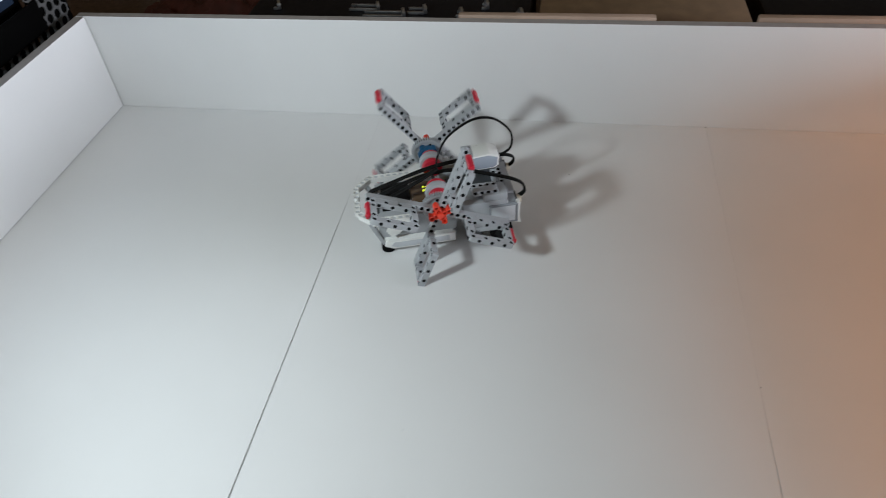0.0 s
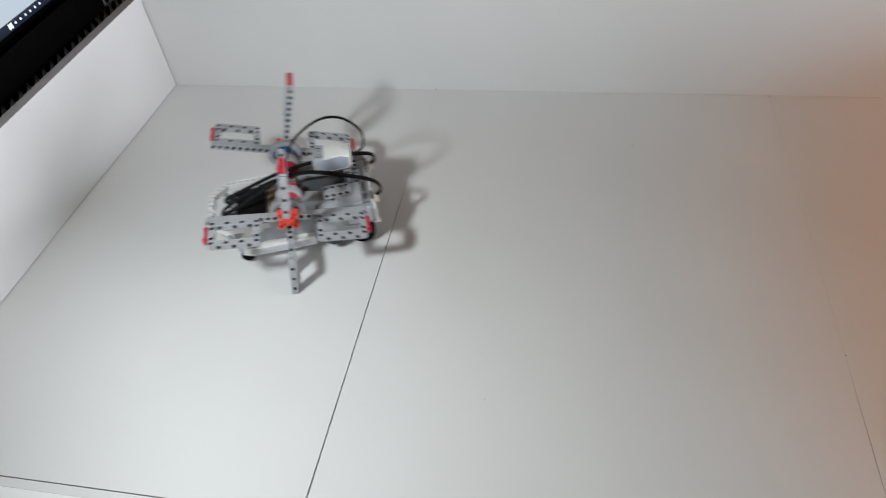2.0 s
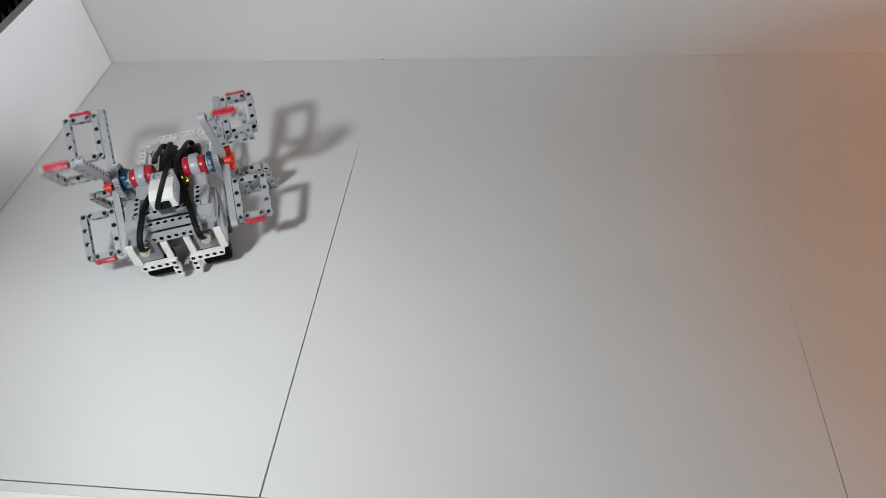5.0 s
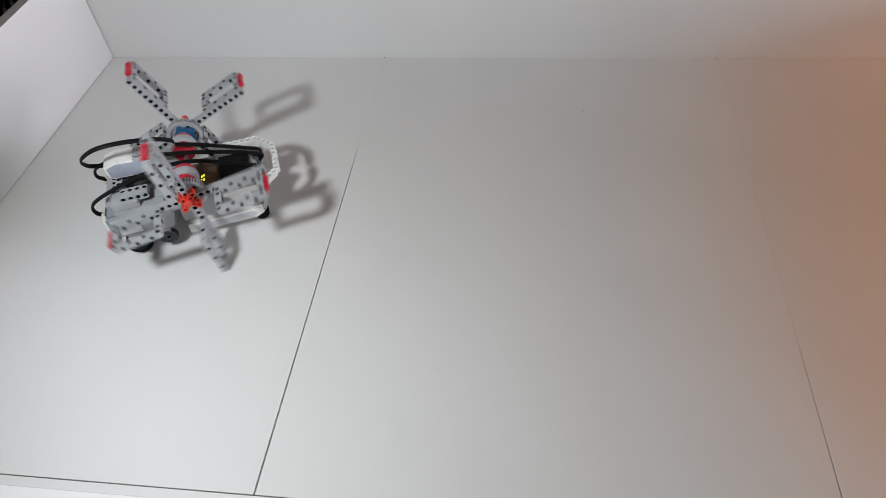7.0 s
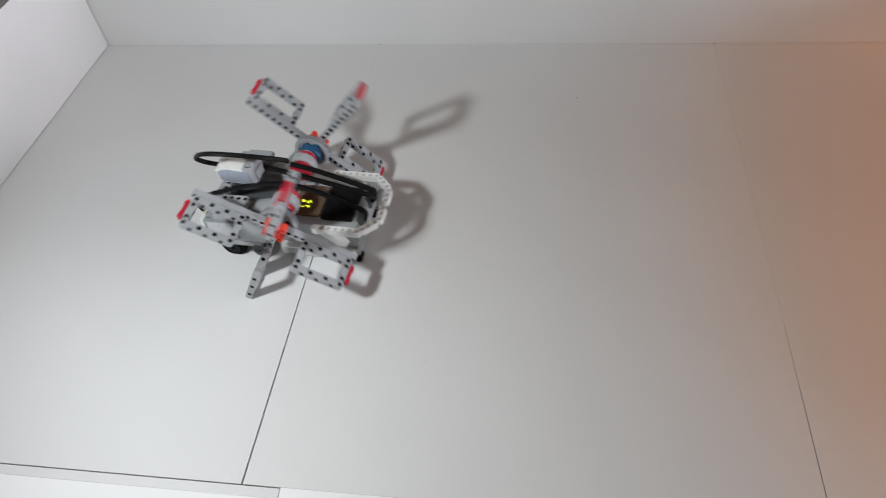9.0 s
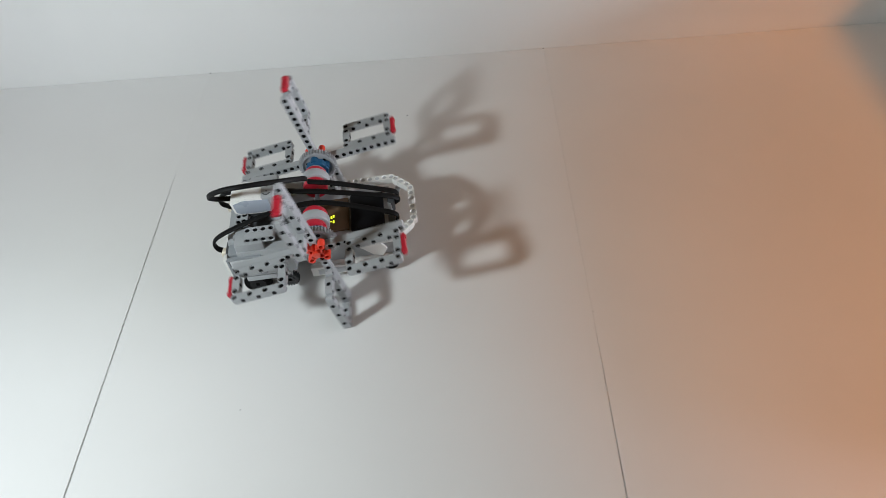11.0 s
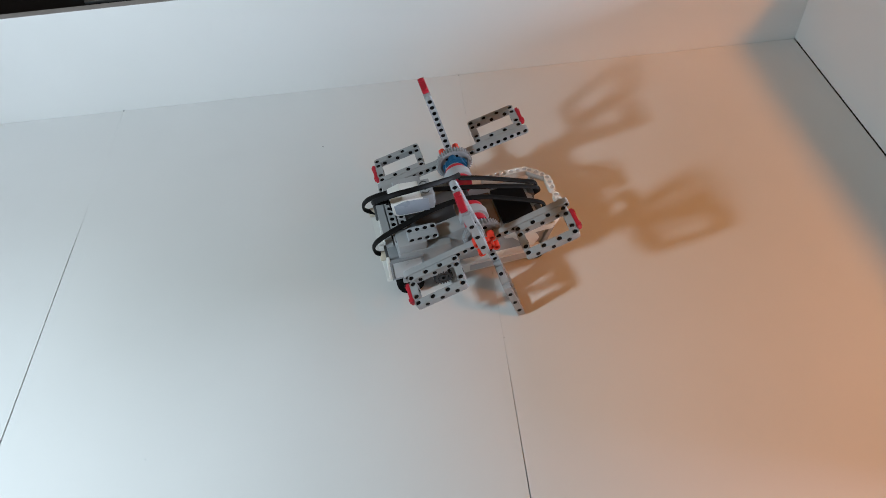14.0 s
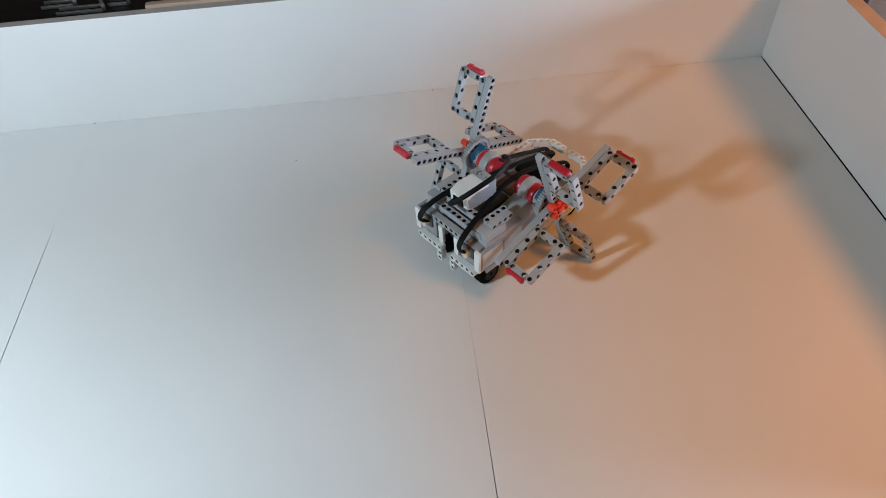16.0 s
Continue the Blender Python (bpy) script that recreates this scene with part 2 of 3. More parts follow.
def add_tube(bm, pts, r, mat=0, seg=8, steps=8, flat=1.0):
    """A cable through pts, smoothly curved."""
    pts = [Vector(q) for q in pts]
    line = []
    ext = [2 * pts[0] - pts[1], *pts, 2 * pts[-1] - pts[-2]]
    for k in range(1, len(ext) - 2):
        a, b, c, e = ext[k - 1:k + 3]
        for s in range(steps):
            u = s / steps
            line.append(0.5 * (2 * b + (c - a) * u + (2 * a - 5 * b + 4 * c - e) * u * u + (3 * b - a - 3 * c + e) * u ** 3))
    line.append(pts[-1])
    rings = []
    for k, q in enumerate(line):
        t = (line[min(k + 1, len(line) - 1)] - line[max(k - 1, 0)]).normalized()
        side = t.cross(Vector((0, 1, 0)))
        if side.length < 0.2:
            side = t.cross(Vector((0, 0, 1)))
        side.normalize()
        up = side.cross(t)
        rings.append([bm.verts.new(q + r * (side * math.cos(2 * math.pi * j / seg) + up * flat * math.sin(2 * math.pi * j / seg))) for j in range(seg)])
    for a, b in zip(rings, rings[1:]):
        for j in range(seg):
            bm.faces.new((a[j], a[(j + 1) % seg], b[(j + 1) % seg], b[j])).material_index = mat
    bm.faces.new(rings[0]).material_index = mat
    bm.faces.new(rings[-1]).material_index = mat


def add_prism(bm, outline, z0, z1, mat=0):
    lo = [bm.verts.new((x, y, z0)) for x, y in outline]
    hi = [bm.verts.new((x, y, z1)) for x, y in outline]
    bm.faces.new(hi).material_index = mat
    bm.faces.new(lo[::-1]).material_index = mat
    n = len(outline)
    for k in range(n):
        bm.faces.new((lo[k], lo[(k + 1) % n], hi[(k + 1) % n], hi[k])).material_index = mat


def add_side(bm, outline, y, thick, mat=0, bevel=0.0):
    """An upright plate with its outline in x and z, centred on y, with rounded edges."""
    b = bmesh.new()
    add_prism(b, outline, -thick / 2, thick / 2)
    if bevel:
        bmesh.ops.bevel(b, geom=b.edges[:], offset=bevel, segments=2, affect="EDGES", profile=0.6)
    m = Matrix(((1, 0, 0, 0), (0, 0, 1, y), (0, 1, 0, 0), (0, 0, 0, 1)))
    merge(bm, b, m, mat)


# ---- the tray ----
DEPTH, WIDTH, HEIGHT, SEAM_A, SEAM_B = 0.700, 1.458, 0.160, 0.4565, 0.9565


def structure(name, bm, mats, label, category, smooth=None):
    return tagged(finish(name, bm, mats, smooth=smooth), label, category, kind="structure")


def floor_panel(outline, label):
    bm = bmesh.new()
    add_prism(bm, outline, -0.012, 0.0)
    top = [e for e in bm.edges if all(v.co.z > -0.001 for v in e.verts)]
    bmesh.ops.bevel(bm, geom=top, offset=0.0003, segments=1, affect="EDGES")
    return structure("floor", bm, LAMINATE, label, "tray floor")


def tray():
    knot = 0.19
    knot_a = 0.42
    floor_panel([(-0.0040, 0.0002), (SEAM_A - 0.0011, 0.0002), (SEAM_A - 0.0007, knot_a), (SEAM_A - 0.00002, knot_a + 0.08), (SEAM_A - 0.00002, DEPTH - 0.0005), (-0.0040, DEPTH - 0.0005)],
                "white laminate floor panel beside the short wall of the tray")
    floor_panel([(SEAM_A + 0.0007, 0.0002), (SEAM_B - 0.0006, 0.0002), (SEAM_B - 0.0002, knot), (SEAM_B - 0.00006, knot + 0.03), (SEAM_B - 0.00006, DEPTH - 0.0004), (SEAM_A + 0.00003, DEPTH - 0.0004), (SEAM_A + 0.00003, knot_a + 0.08), (SEAM_A + 0.0004, knot_a)],
                "white laminate floor panel in the middle of the tray")
    floor_panel([(SEAM_B + 0.0006, 0.0002), (WIDTH - 0.0010, 0.0002), (WIDTH - 0.0009, DEPTH - 0.0008), (SEAM_B + 0.00006, DEPTH - 0.0005), (SEAM_B + 0.00006, knot + 0.03), (SEAM_B + 0.0002, knot)],
                "white laminate floor panel lit warm by a lamp")
    bm = bmesh.new()
    add_box(bm, (WIDTH / 2, DEPTH / 2, -0.0185), (WIDTH + 0.03, DEPTH + 0.03, 0.012), 0, 0.001)
    structure("tray_base", bm, GAP, "dark board under the white floor panels", "board")
    # walls
    for name, c, s, edge, label in (
        ("wall_back", (WIDTH / 2, DEPTH + 0.0065, 0.0675), (WIDTH + 0.032, 0.013, 0.185), EDGE, "long white laminate tray wall with a raw grey top edge"),
        ("wall_left", (-0.008, DEPTH / 2 - 0.0040, 0.0804), (0.016, DEPTH + 0.0052, 0.1592), EDGE, "short white laminate tray wall with a raw grey top edge"),
        ("wall_right", (WIDTH + 0.0095, DEPTH / 2 - 0.003, 0.08050), (0.019, DEPTH + 0.005, 0.1590), EDGE_WOOD, "short white laminate tray wall with a brown wooden top edge"),
    ):
        bm = bmesh.new()
        add_box(bm, c, s, 0, 0.0006)
        for f in bm.faces:
            if f.normal.z > 0.9 or f.calc_center_median().z > 0.1599:
                f.material_index = 1
        structure(name, bm, [LAMINATE, edge], label, "tray wall")
    # near-black backing strips: the shade inside the open wall joints, put in as colour
    bm = bmesh.new()
    add_box(bm, (WIDTH + 0.013, DEPTH / 2, -0.0115), (0.016, DEPTH, 0.0260), 0, 0.001)
    structure("trim", bm, GAP, "dark strip added for the shade in the open joint under the short wall", "joint")
    bm = bmesh.new()
    add_box(bm, (-0.0095, DEPTH / 2, -0.0125), (0.016, DEPTH - 0.002, 0.0260), 0, 0.001)
    structure("trim", bm, GAP, "dark strip added for the shade in the open joint under the short wall", "joint")
    # likewise a thin dark filler for the shade in the upright corner joint
    bm = bmesh.new()
    add_box(bm, (-0.0095, DEPTH - 0.00070, 0.0790), (0.014, 0.0012, 0.1560), 0, 0.0001)
    structure("trim", bm, GAP, "dark strip added for the shade in the corner joint of the tray walls", "joint")
    # front rail, flush with the floor, in two lengths with a slightly rounded outer edge
    for x0, x1, y1, top, soft in ((-0.016, 0.4928, -0.0100, -0.0005, 0.0006), (0.4930, WIDTH + 0.019, 0.0001, -0.0001, 0.0002)):
        bm = bmesh.new()
        add_box(bm, ((x0 + x1) / 2, (y1 - 0.032) / 2, top - 0.0125), (x1 - x0, 0.032 + y1, 0.025), 0, soft)
        structure("trim", bm, RAIL, "glossy white rail along the open front of the tray", "front rail")
    bm = bmesh.new()
    add_box(bm, (0.2381, -0.00535, -0.0131), (0.5082, 0.0092, 0.025), 0, 0.0003)
    structure("trim", bm, LAMINATE, "narrow white strip between floor and front rail", "strip")
    # crumbs and specks
    for x, y, r in ((0.758, 0.567, 0.0009), (0.605, 0.139, 0.0005), (0.957, 0.2305, 0.0005), (0.4565, 0.699, 0.0012), (0.9560, 0.698, 0.0010)):
        bm = bmesh.new()
        add_cyl(bm, (x, y, 0.0003), (0, 0, 1), r, 0.0008, 0, 7, r * 0.6)
        tagged(finish("crumb", bm, DARKGREY), "tiny dark speck of dirt lying on the white floor", "speck")


def room():
    bm = bmesh.new()
    add_box(bm, (0.7, 0.4, -0.0375), (7, 7, 0.025))
    structure("ground", bm, CARPET, "dark brown room floor under the tray", "floor")
    for name, c, s in (("wall_north", (0.7, 3.4, 1.2), (7, 0.1, 2.5)), ("wall_south", (0.7, -2.6, 1.2), (7, 0.1, 2.5)),
                       ("wall_west", (-2.3, 0.4, 1.2), (0.1, 5.9, 2.5)), ("wall_east", (3.7, 0.4, 1.2), (0.1, 5.9, 2.5))):
        bm = bmesh.new()
        add_box(bm, c, s)
        structure(name, bm, WALLPAINT, "plain brownish room wall", "wall")


# ---- the walking machine ----
AXLE = 0.080


def frame_bars(bm, x0, y0, sx, sy, seed):
    """An open frame of sx by sy holes in the plane of x and y, its holes along z."""
    add_bar(bm, (x0, y0, 0), (1, 0, 0), (0, 0, 1), sx, 0.5, seed, cross=2, gaps=True)
    add_bar(bm, (x0, y0 + (sy - 1) * PITCH, 0), (1, 0, 0), (0, 0, 1), sx, 0.5, seed + 1, cross=2, gaps=True)
    add_bar(bm, (x0, y0 + PITCH, 0), (0, 1, 0), (0, 0, 1), sy - 2, 0.5, seed + 2, cross=2, gaps=True)
    add_bar(bm, (x0 + (sx - 1) * PITCH, y0 + PITCH, 0), (0, 1, 0), (0, 0, 1), sy - 2, 0.5, seed + 3, cross=2, gaps=True)


def paddle_wheel(robot, side):
    """Hub with gear and four paddles. side: 1 for the left, -1 for the right."""
    s = side
    bm = bmesh.new()
    # outer hub of stacked connectors
    add_cyl(bm, (0, s * 0.064, 0), (0, 1, 0), 0.0042, 0.022, 0, 16, bevel=0.0006)
    hub = part("paddle_wheel", bm, [ORANGE, BLACK], robot, "grey paddle wheel with orange-red hub and four paddles")
    hub.location = (0, 0, AXLE)
    for k in range(4):
        a = radians(45 + 90 * k)
        for rr in (0.0052, 0.0112):
            bm = bmesh.new()
            add_ring(bm, (rr * math.cos(a), s * 0.0690, rr * math.sin(a)), (0, 1, 0), 0.0037, 0.0022, 0.0085, 0, 14)
            part("connector", bm, [ORANGE], hub, "orange-red connector")
    bm = bmesh.new()
    add_gear(bm, (0, s * 0.0565, 0), (0, 1, 0), 0.0205, 40, 0.0062)
    part("gear", bm, [GREY, BLACK], hub, "light grey toothed gear wheel")
    bm = bmesh.new()
    add_cyl(bm, (0, s * 0.0492, 0), (0, 1, 0), 0.0125, 0.008, 0, 8, bevel=0.0008)
    for k in range(4):
        a = radians(90 * k)
        add_cyl(bm, (0.009 * math.cos(a), s * 0.0520, 0.009 * math.sin(a)), (0, 1, 0), 0.0045, 0.0085, 0, 12)
    part("coupling", bm, [BLUE], hub, "blue plastic coupling")
    for k in range(4):
        m = pose(0, 0, 0, 0, -90 * k, 0)
        bm = bmesh.new()
        y0 = s * 0.064
        add_bar(bm, (0.0065, y0, 0), (1, 0, 0), (0, 1, 0), 11, 0.6, 7 * k + s)
        beam = part("paddle_beam", bm, [GREY, BLACK], hub, "long light grey beam of a paddle", base=m)
        bm = bmesh.new()
        f0 = min(y0 + s * PITCH, y0 + s * PITCH * 5)
        frame_bars(bm, 0.0345, f0, 7, 5, 11 * k + s)
        part("paddle_frame", bm, [GREY, BLACK], hub, "open rectangular light grey frame", base=m)
        bm = bmesh.new()
        yc = y0 + s * PITCH * 3
        add_box(bm, (0.0884, yc, 0), (0.0040, 0.0235, 0.0068), 0, 0.0012)
        for q in (-1, 1):
            add_cyl(bm, (0.0885, yc + q * 0.008, 0), (1, 0, 0), 0.0030, 0.0052, 0, 12)
        part("paddle_tip", bm, [RED], hub, "red tip piece", base=m)
        bm = bmesh.new()
        for q in (1, 3):
            add_cyl(bm, (0.0425 + q * PITCH, y0 + s * PITCH * 0.5, 0), (0, 1, 0), 0.0024, 0.010, 0, 10)
        part("pin", bm, [BLACK], hub, base=m)
    return hub


def motor(robot, s):
    """Large drive motor along x on the side s."""
    yc = s * 0.034
    bm = bmesh.new()
    add_box(bm, (-0.058, yc, 0.050), (0.056, 0.031, 0.040), 0, 0.0045)
    add_box(bm, (-0.028, yc - s * 0.004, 0.060), (0.044, 0.022, 0.030), 0, 0.005, Matrix.Rotation(radians(-14), 3, "Y"))
    add_cyl(bm, (-0.002, yc - s * 0.0035, AXLE), (0, 1, 0), 0.0150, 0.0105, 0, 28, bevel=0.0012)
    add_box(bm, (-0.070, yc + s * 0.002, 0.0735), (0.030, 0.024, 0.012), 0, 0.003)
    body = part("motor", bm, [GREY, BLACK], robot, "light grey drive motor casing")
    bm = bmesh.new()
    add_box(bm, (-0.089, yc - s * 0.001, 0.050), (0.014, 0.026, 0.030), 0, 0.003)
    add_box(bm, (-0.0965, yc - s * 0.001, 0.056), (0.004, 0.016, 0.014), 1, 0.001)
    part("end_cap", bm, [MIDGREY, DARKGREY], body, "mid grey motor end cap with a dark socket")
    bm = bmesh.new()
    add_box(bm, (-0.079, yc + s * 0.0164, 0.050), (0.030, 0.0034, 0.024), 0, 0.0014)
    part("side_plate", bm, [PALE], body, "pale grey rounded panel on the motor side")
    bm = bmesh.new()
    add_box(bm, (-0.0975, yc + s * 0.0135, 0.050), (0.0040, 0.0080, 0.0300), 0, 0.0010)
    part("end_strip", bm, [WHITE], body, "white strip on the motor end")
    bm = bmesh.new()
    for q in (-1, 1):
        add_box(bm, (-0.079, yc + s * 0.0160, 0.050 + q * 0.0130), (0.036, 0.0040, 0.0026), 0, 0.0008)
        add_box(bm, (-0.079 + q * 0.0166, yc + s * 0.0160, 0.050), (0.0026, 0.0040, 0.0234), 0, 0.0008)
    part("panel_frame", bm, [MIDGREY], body)
    bm = bmesh.new()
    add_cyl(bm, (-0.0995, yc - s * 0.001, 0.056), (1, 0, 0), 0.0052, 0.010, 0, 14, bevel=0.001)
    part("plug", bm, [CREAM], body, "cream cable plug")
    bm = bmesh.new()
    add_cyl(bm, (-0.002, yc - s * 0.006 + s * 0.011, AXLE), (0, 1, 0), 0.0118, 0.0075, 0, 24, bevel=0.0008)
    add_cyl(bm, (-0.002, yc - s * 0.0128, AXLE), (0, 1, 0), 0.0130, 0.0090, 0, 28, bevel=0.0030)
    for k in range(6):
        a = radians(60 * k)
        add_cyl(bm, (-0.002 + 0.0078 * math.cos(a), yc + s * 0.0066, AXLE + 0.0078 * math.sin(a)), (0, 1, 0), 0.0020, 0.0050, 1, 10)
    part("drive_disc", bm, [RED, BLACK], body, "red rotating drive disc")
    bm = bmesh.new()
    add_cyl(bm, (-0.002, yc + s * 0.0125, AXLE), (0, 1, 0), 0.0100, 0.006, 0, 20, bevel=0.0006)
    part("bush", bm, [GREY], body)
    bm = bmesh.new()
    add_bar(bm, (-0.070, yc - s * 0.0005, 0.0815), (1, 0, 0), (0, 0, 1), 4, 0.9, 5)
    add_bar(bm, (-0.070, yc + s * 0.0070, 0.0810), (1, 0, 0), (0, 1, 0), 4, 0.9, 6)
    part("mount_beam", bm, [GREY, BLACK], body)
    return body


SWING = []


def machine():
    robot = tagged(new("robot"), "grey plastic building-set robot on two four-bladed paddle wheels", "toy robot")
    # control unit
    bm = bmesh.new()
    add_box(bm, (0.026, 0, 0.0385), (0.098, 0.072, 0.033), 0, 0.004)
    add_box(bm, (0.026, 0, 0.0175), (0.088, 0.078, 0.012), 1, 0.003)
    unit = part("control_unit", bm, [GREY, WHITE, BLACK], robot, "white and grey control unit")
    bm = bmesh.new()
    add_box(bm, (0.049, -0.002, 0.0570), (0.036, 0.050, 0.0045), 0, 0.0012)
    part("cover", bm, [BLACK], unit, "glossy black cover")
    bm = bmesh.new()
    add_box(bm, (0.012, -0.001, 0.0562), (0.034, 0.046, 0.0035), 0, 0.001)
    part("display", bm, [SCREEN], unit, "dark olive display")
    rnd = random.Random(4)
    for k in range(8):
        bm = bmesh.new()
        add_box(bm, (0.003 + 0.0034 * (k % 4) + rnd.uniform(-.001, .001), -0.012 + 0.0072 * (k // 4) + rnd.uniform(-.001, .001), 0.0583), (0.0016, rnd.choice((0.0010, 0.0030)), 0.0006))
        part("segment", bm, [LED], unit, "lit yellow-green display segment")
    bm = bmesh.new()
    for q in (-1, 1):
        add_box(bm, (0.0735, q * 0.017, 0.048), (0.010, 0.018, 0.014), 0, 0.002)
    part("socket_block", bm, [DARKGREY], unit)
    for q in (-1, 1):
        bm = bmesh.new()
        add_side(bm, [(-0.020, 0.0085), (0.060, 0.0085), (0.071, 0.0140), (0.066, 0.0225), (-0.020, 0.0225)], q * 0.0395, 0.0065, bevel=0.0022)
        flank = part("flank_panel", bm, [WHITE], robot, "smooth white panel along the control unit")
        bm = bmesh.new()
        add_side(bm, [(-0.012, 0.0115), (0.056, 0.0115), (0.062, 0.0145), (0.058, 0.0195), (-0.012, 0.0195)], q * 0.0428, 0.0012, bevel=0.0004)
        part("flank_inlay", bm, [PALE], flank, "pale grey inlay of the white panel")
    # white loop of angled beams round the front
    z = 0.057
    for q in (-1, 1):
        for p, d, n in (((0.030, q * 0.043, z), (1, 0, 0), 7), ((0.0825, q * 0.0395, z), (1, -q, 0), 3), ((0.0975, q * 0.0222, z), (0, -q, 0), 3)):
            bm = bmesh.new()
            add_bar(bm, p, d, (0, 0, 1), n, 1.0, n + q)
            part("guard_beam", bm, [WHITE, PALE], robot, "white angled guard beam")
        bm = bmesh.new()
        add_box(bm, (0.0770, q * 0.036, 0.0325), (0.0055, 0.0055, 0.046), 0, 0.0012, Matrix.Rotation(radians(21), 3, "Y"))
        part("guard_post", bm, [GREY], robot)
        bm = bmesh.new()
        add_side(bm, [(0.034, 0.0515), (0.060, 0.0515), (0.066, 0.040), (0.060, 0.030), (0.050, 0.034)], q * 0.0425, 0.0030, bevel=0.0008)
        part("guard_bracket", bm, [WHITE], robot, "white bracket holding the guard")
        bm = bmesh.new()
        add_cyl(bm, (0.066, q * 0.0345, 0.0085), (0, 1, 0), 0.0085, 0.010, 0, 18, bevel=0.001)
        part("front_roller", bm, [RUBBER], robot, "small black roller")
        bm = bmesh.new()
        add_box(bm, (0.063, q * 0.0270, 0.014), (0.008, 0.003, 0.014), 0, 0.0008)
        part("roller_arm", bm, [MIDGREY], robot)
    # motors and rear
    for q in (-1, 1):
        motor(robot, q)
        bm = bmesh.new()
        add_cyl(bm, (-0.078, q * 0.0320, 0.0150), (0, 1, 0), 0.0150, 0.030, 0, 24, bevel=0.003)
        tyre = part("rear_wheel", bm, [RUBBER], robot, "black rubber rear wheel")
        bm = bmesh.new()
        add_ring(bm, (-0.078, q * 0.0462, 0.0150), (0, 1, 0), 0.0085, 0.0025, 0.003, 0, 20)
        part("rim", bm, [BLACK], tyre)
        bm = bmesh.new()
        add_gear(bm, (-0.043, q * 0.046, 0.0170), (0, 1, 0), 0.0105, 20, 0.0060)
        part("idler_gear", bm, [GEARGREY, BLACK], robot, "dark grey gear low on the side")
        bm = bmesh.new()
        add_bar(bm, (-0.0985, q * 0.0425, 0.0305), (0, -q, 0), (1, 0, 0), 5, 1.0, 31)
        add_bar(bm, (-0.0985, q * 0.0105, 0.0225), (0, 0, -1), (1, 0, 0), 2, 1.0, 32)
        bracket = part("rear_bracket", bm, [WHITE, BLACK], robot, "white angle bracket at the rear")
        bm = bmesh.new()
        add_box(bm, (-0.0950, q * 0.0125, 0.0470), (0.0040, 0.0070, 0.0250), 0, 0.001)
        part("upright", bm, [WHITE], bracket)
        bm = bmesh.new()
        add_box(bm, (-0.062, q * 0.045, 0.0265), (0.048, 0.0075, 0.0075), 0, 0.001)
        part("chassis_rail", bm, [GREY], robot)
    bm = bmesh.new()
    add_bar(bm, (-0.083, -0.036, 0.0735), (0, 1, 0), (0, 0, 1), 10, 0.5, 41)
    part("cross_beam", bm, [GREY, BLACK], robot)
    bm = bmesh.new()
    add_bar(bm, (-0.074, -0.020, 0.0825), (0, 1, 0), (0, 0, 1), 6, 0.5, 42)
    part("cross_beam", bm, [GREY, BLACK], robot)
    bm = bmesh.new()
    add_bar(bm, (-0.092, -0.028, 0.0645), (0, 1, 0), (1, 0, 0), 8, 0.5, 43)
    part("cross_beam", bm, [GREY, BLACK], robot)
    bm = bmesh.new()
    add_box(bm, (-0.050, 0, 0.052), (0.070, 0.026, 0.030), 0, 0.003)
    part("core_block", bm, [DARKGREY], robot, "dark grey block between the motors")
    bm = bmesh.new()
    add_box(bm, (-0.066, -0.002, 0.0865), (0.024, 0.018, 0.010), 0, 0.002)
    part("sensor_mount", bm, [DARKGREY], robot)
    # sensor on top: white tapered shell, side panels coloured as if in shade, grey front block, dark socket
    bm = bmesh.new()
    add_side(bm, [(-0.0495, 0.1095), (-0.070, 0.1115), (-0.0825, 0.1072), (-0.0812, 0.0930), (-0.076, 0.0900), (-0.0495, 0.0890)], -0.003, 0.0255, bevel=0.0011)
    sensor = part("sensor", bm, [WHITE], robot, "white and grey sensor box on top")
    bm = bmesh.new()
    add_box(bm, (-0.0445, -0.003, 0.0998), (0.0125, 0.0245, 0.0210), 0, 0.0012)
    add_box(bm, (-0.0376, -0.003, 0.0985), (0.003, 0.016, 0.012), 0, 0.0012)
    block = part("front_block", bm, [GREY], sensor, "pale grey front block")
    for q in (-1, 1):
        bm = bmesh.new()
        add_side(bm, [(-0.0440, 0.1070), (-0.069, 0.1092), (-0.0798, 0.1055), (-0.0788, 0.0945), (-0.0745, 0.0918), (-0.0440, 0.0910)], -0.003 + q * 0.01285, 0.0012, bevel=0.0003)
        part("side_panel", bm, [SENSORSHADE], sensor, "blue-grey panel giving the sensor side its shaded tone")
    bm = bmesh.new()
    add_box(bm, (-0.0822, -0.003, 0.0990), (0.003, 0.014, 0.0095), 0, 0.001)
    part("socket", bm, [BLACK], sensor)
    bm = bmesh.new()
    for q in (-1, 1):
        for k in range(5):
            a0 = radians(-50 + 25 * k + (180 if q < 0 else 0))
            add_box(bm, (-0.0450 + 0.0042 * math.sin(a0) * 0.9, -0.003 + q * 0.0045 + 0.0042 * math.cos(a0), 0.1103), (0.0024, 0.0012, 0.0006), 0, 0, Matrix.Rotation(-a0, 3, "Z"))
        add_cyl(bm, (-0.0450, -0.003 + q * 0.0035, 0.1103), (0, 0, 1), 0.0009, 0.0006, 0, 10)
    part("marking", bm, [DARKGREY], block, "dark curved marking")
    # axle
    bm = bmesh.new()
    add_cyl(bm, (0, 0, AXLE), (0, 1, 0), 0.0024, 0.140, 0, 8)
    part("axle", bm, [DARKGREY], robot)
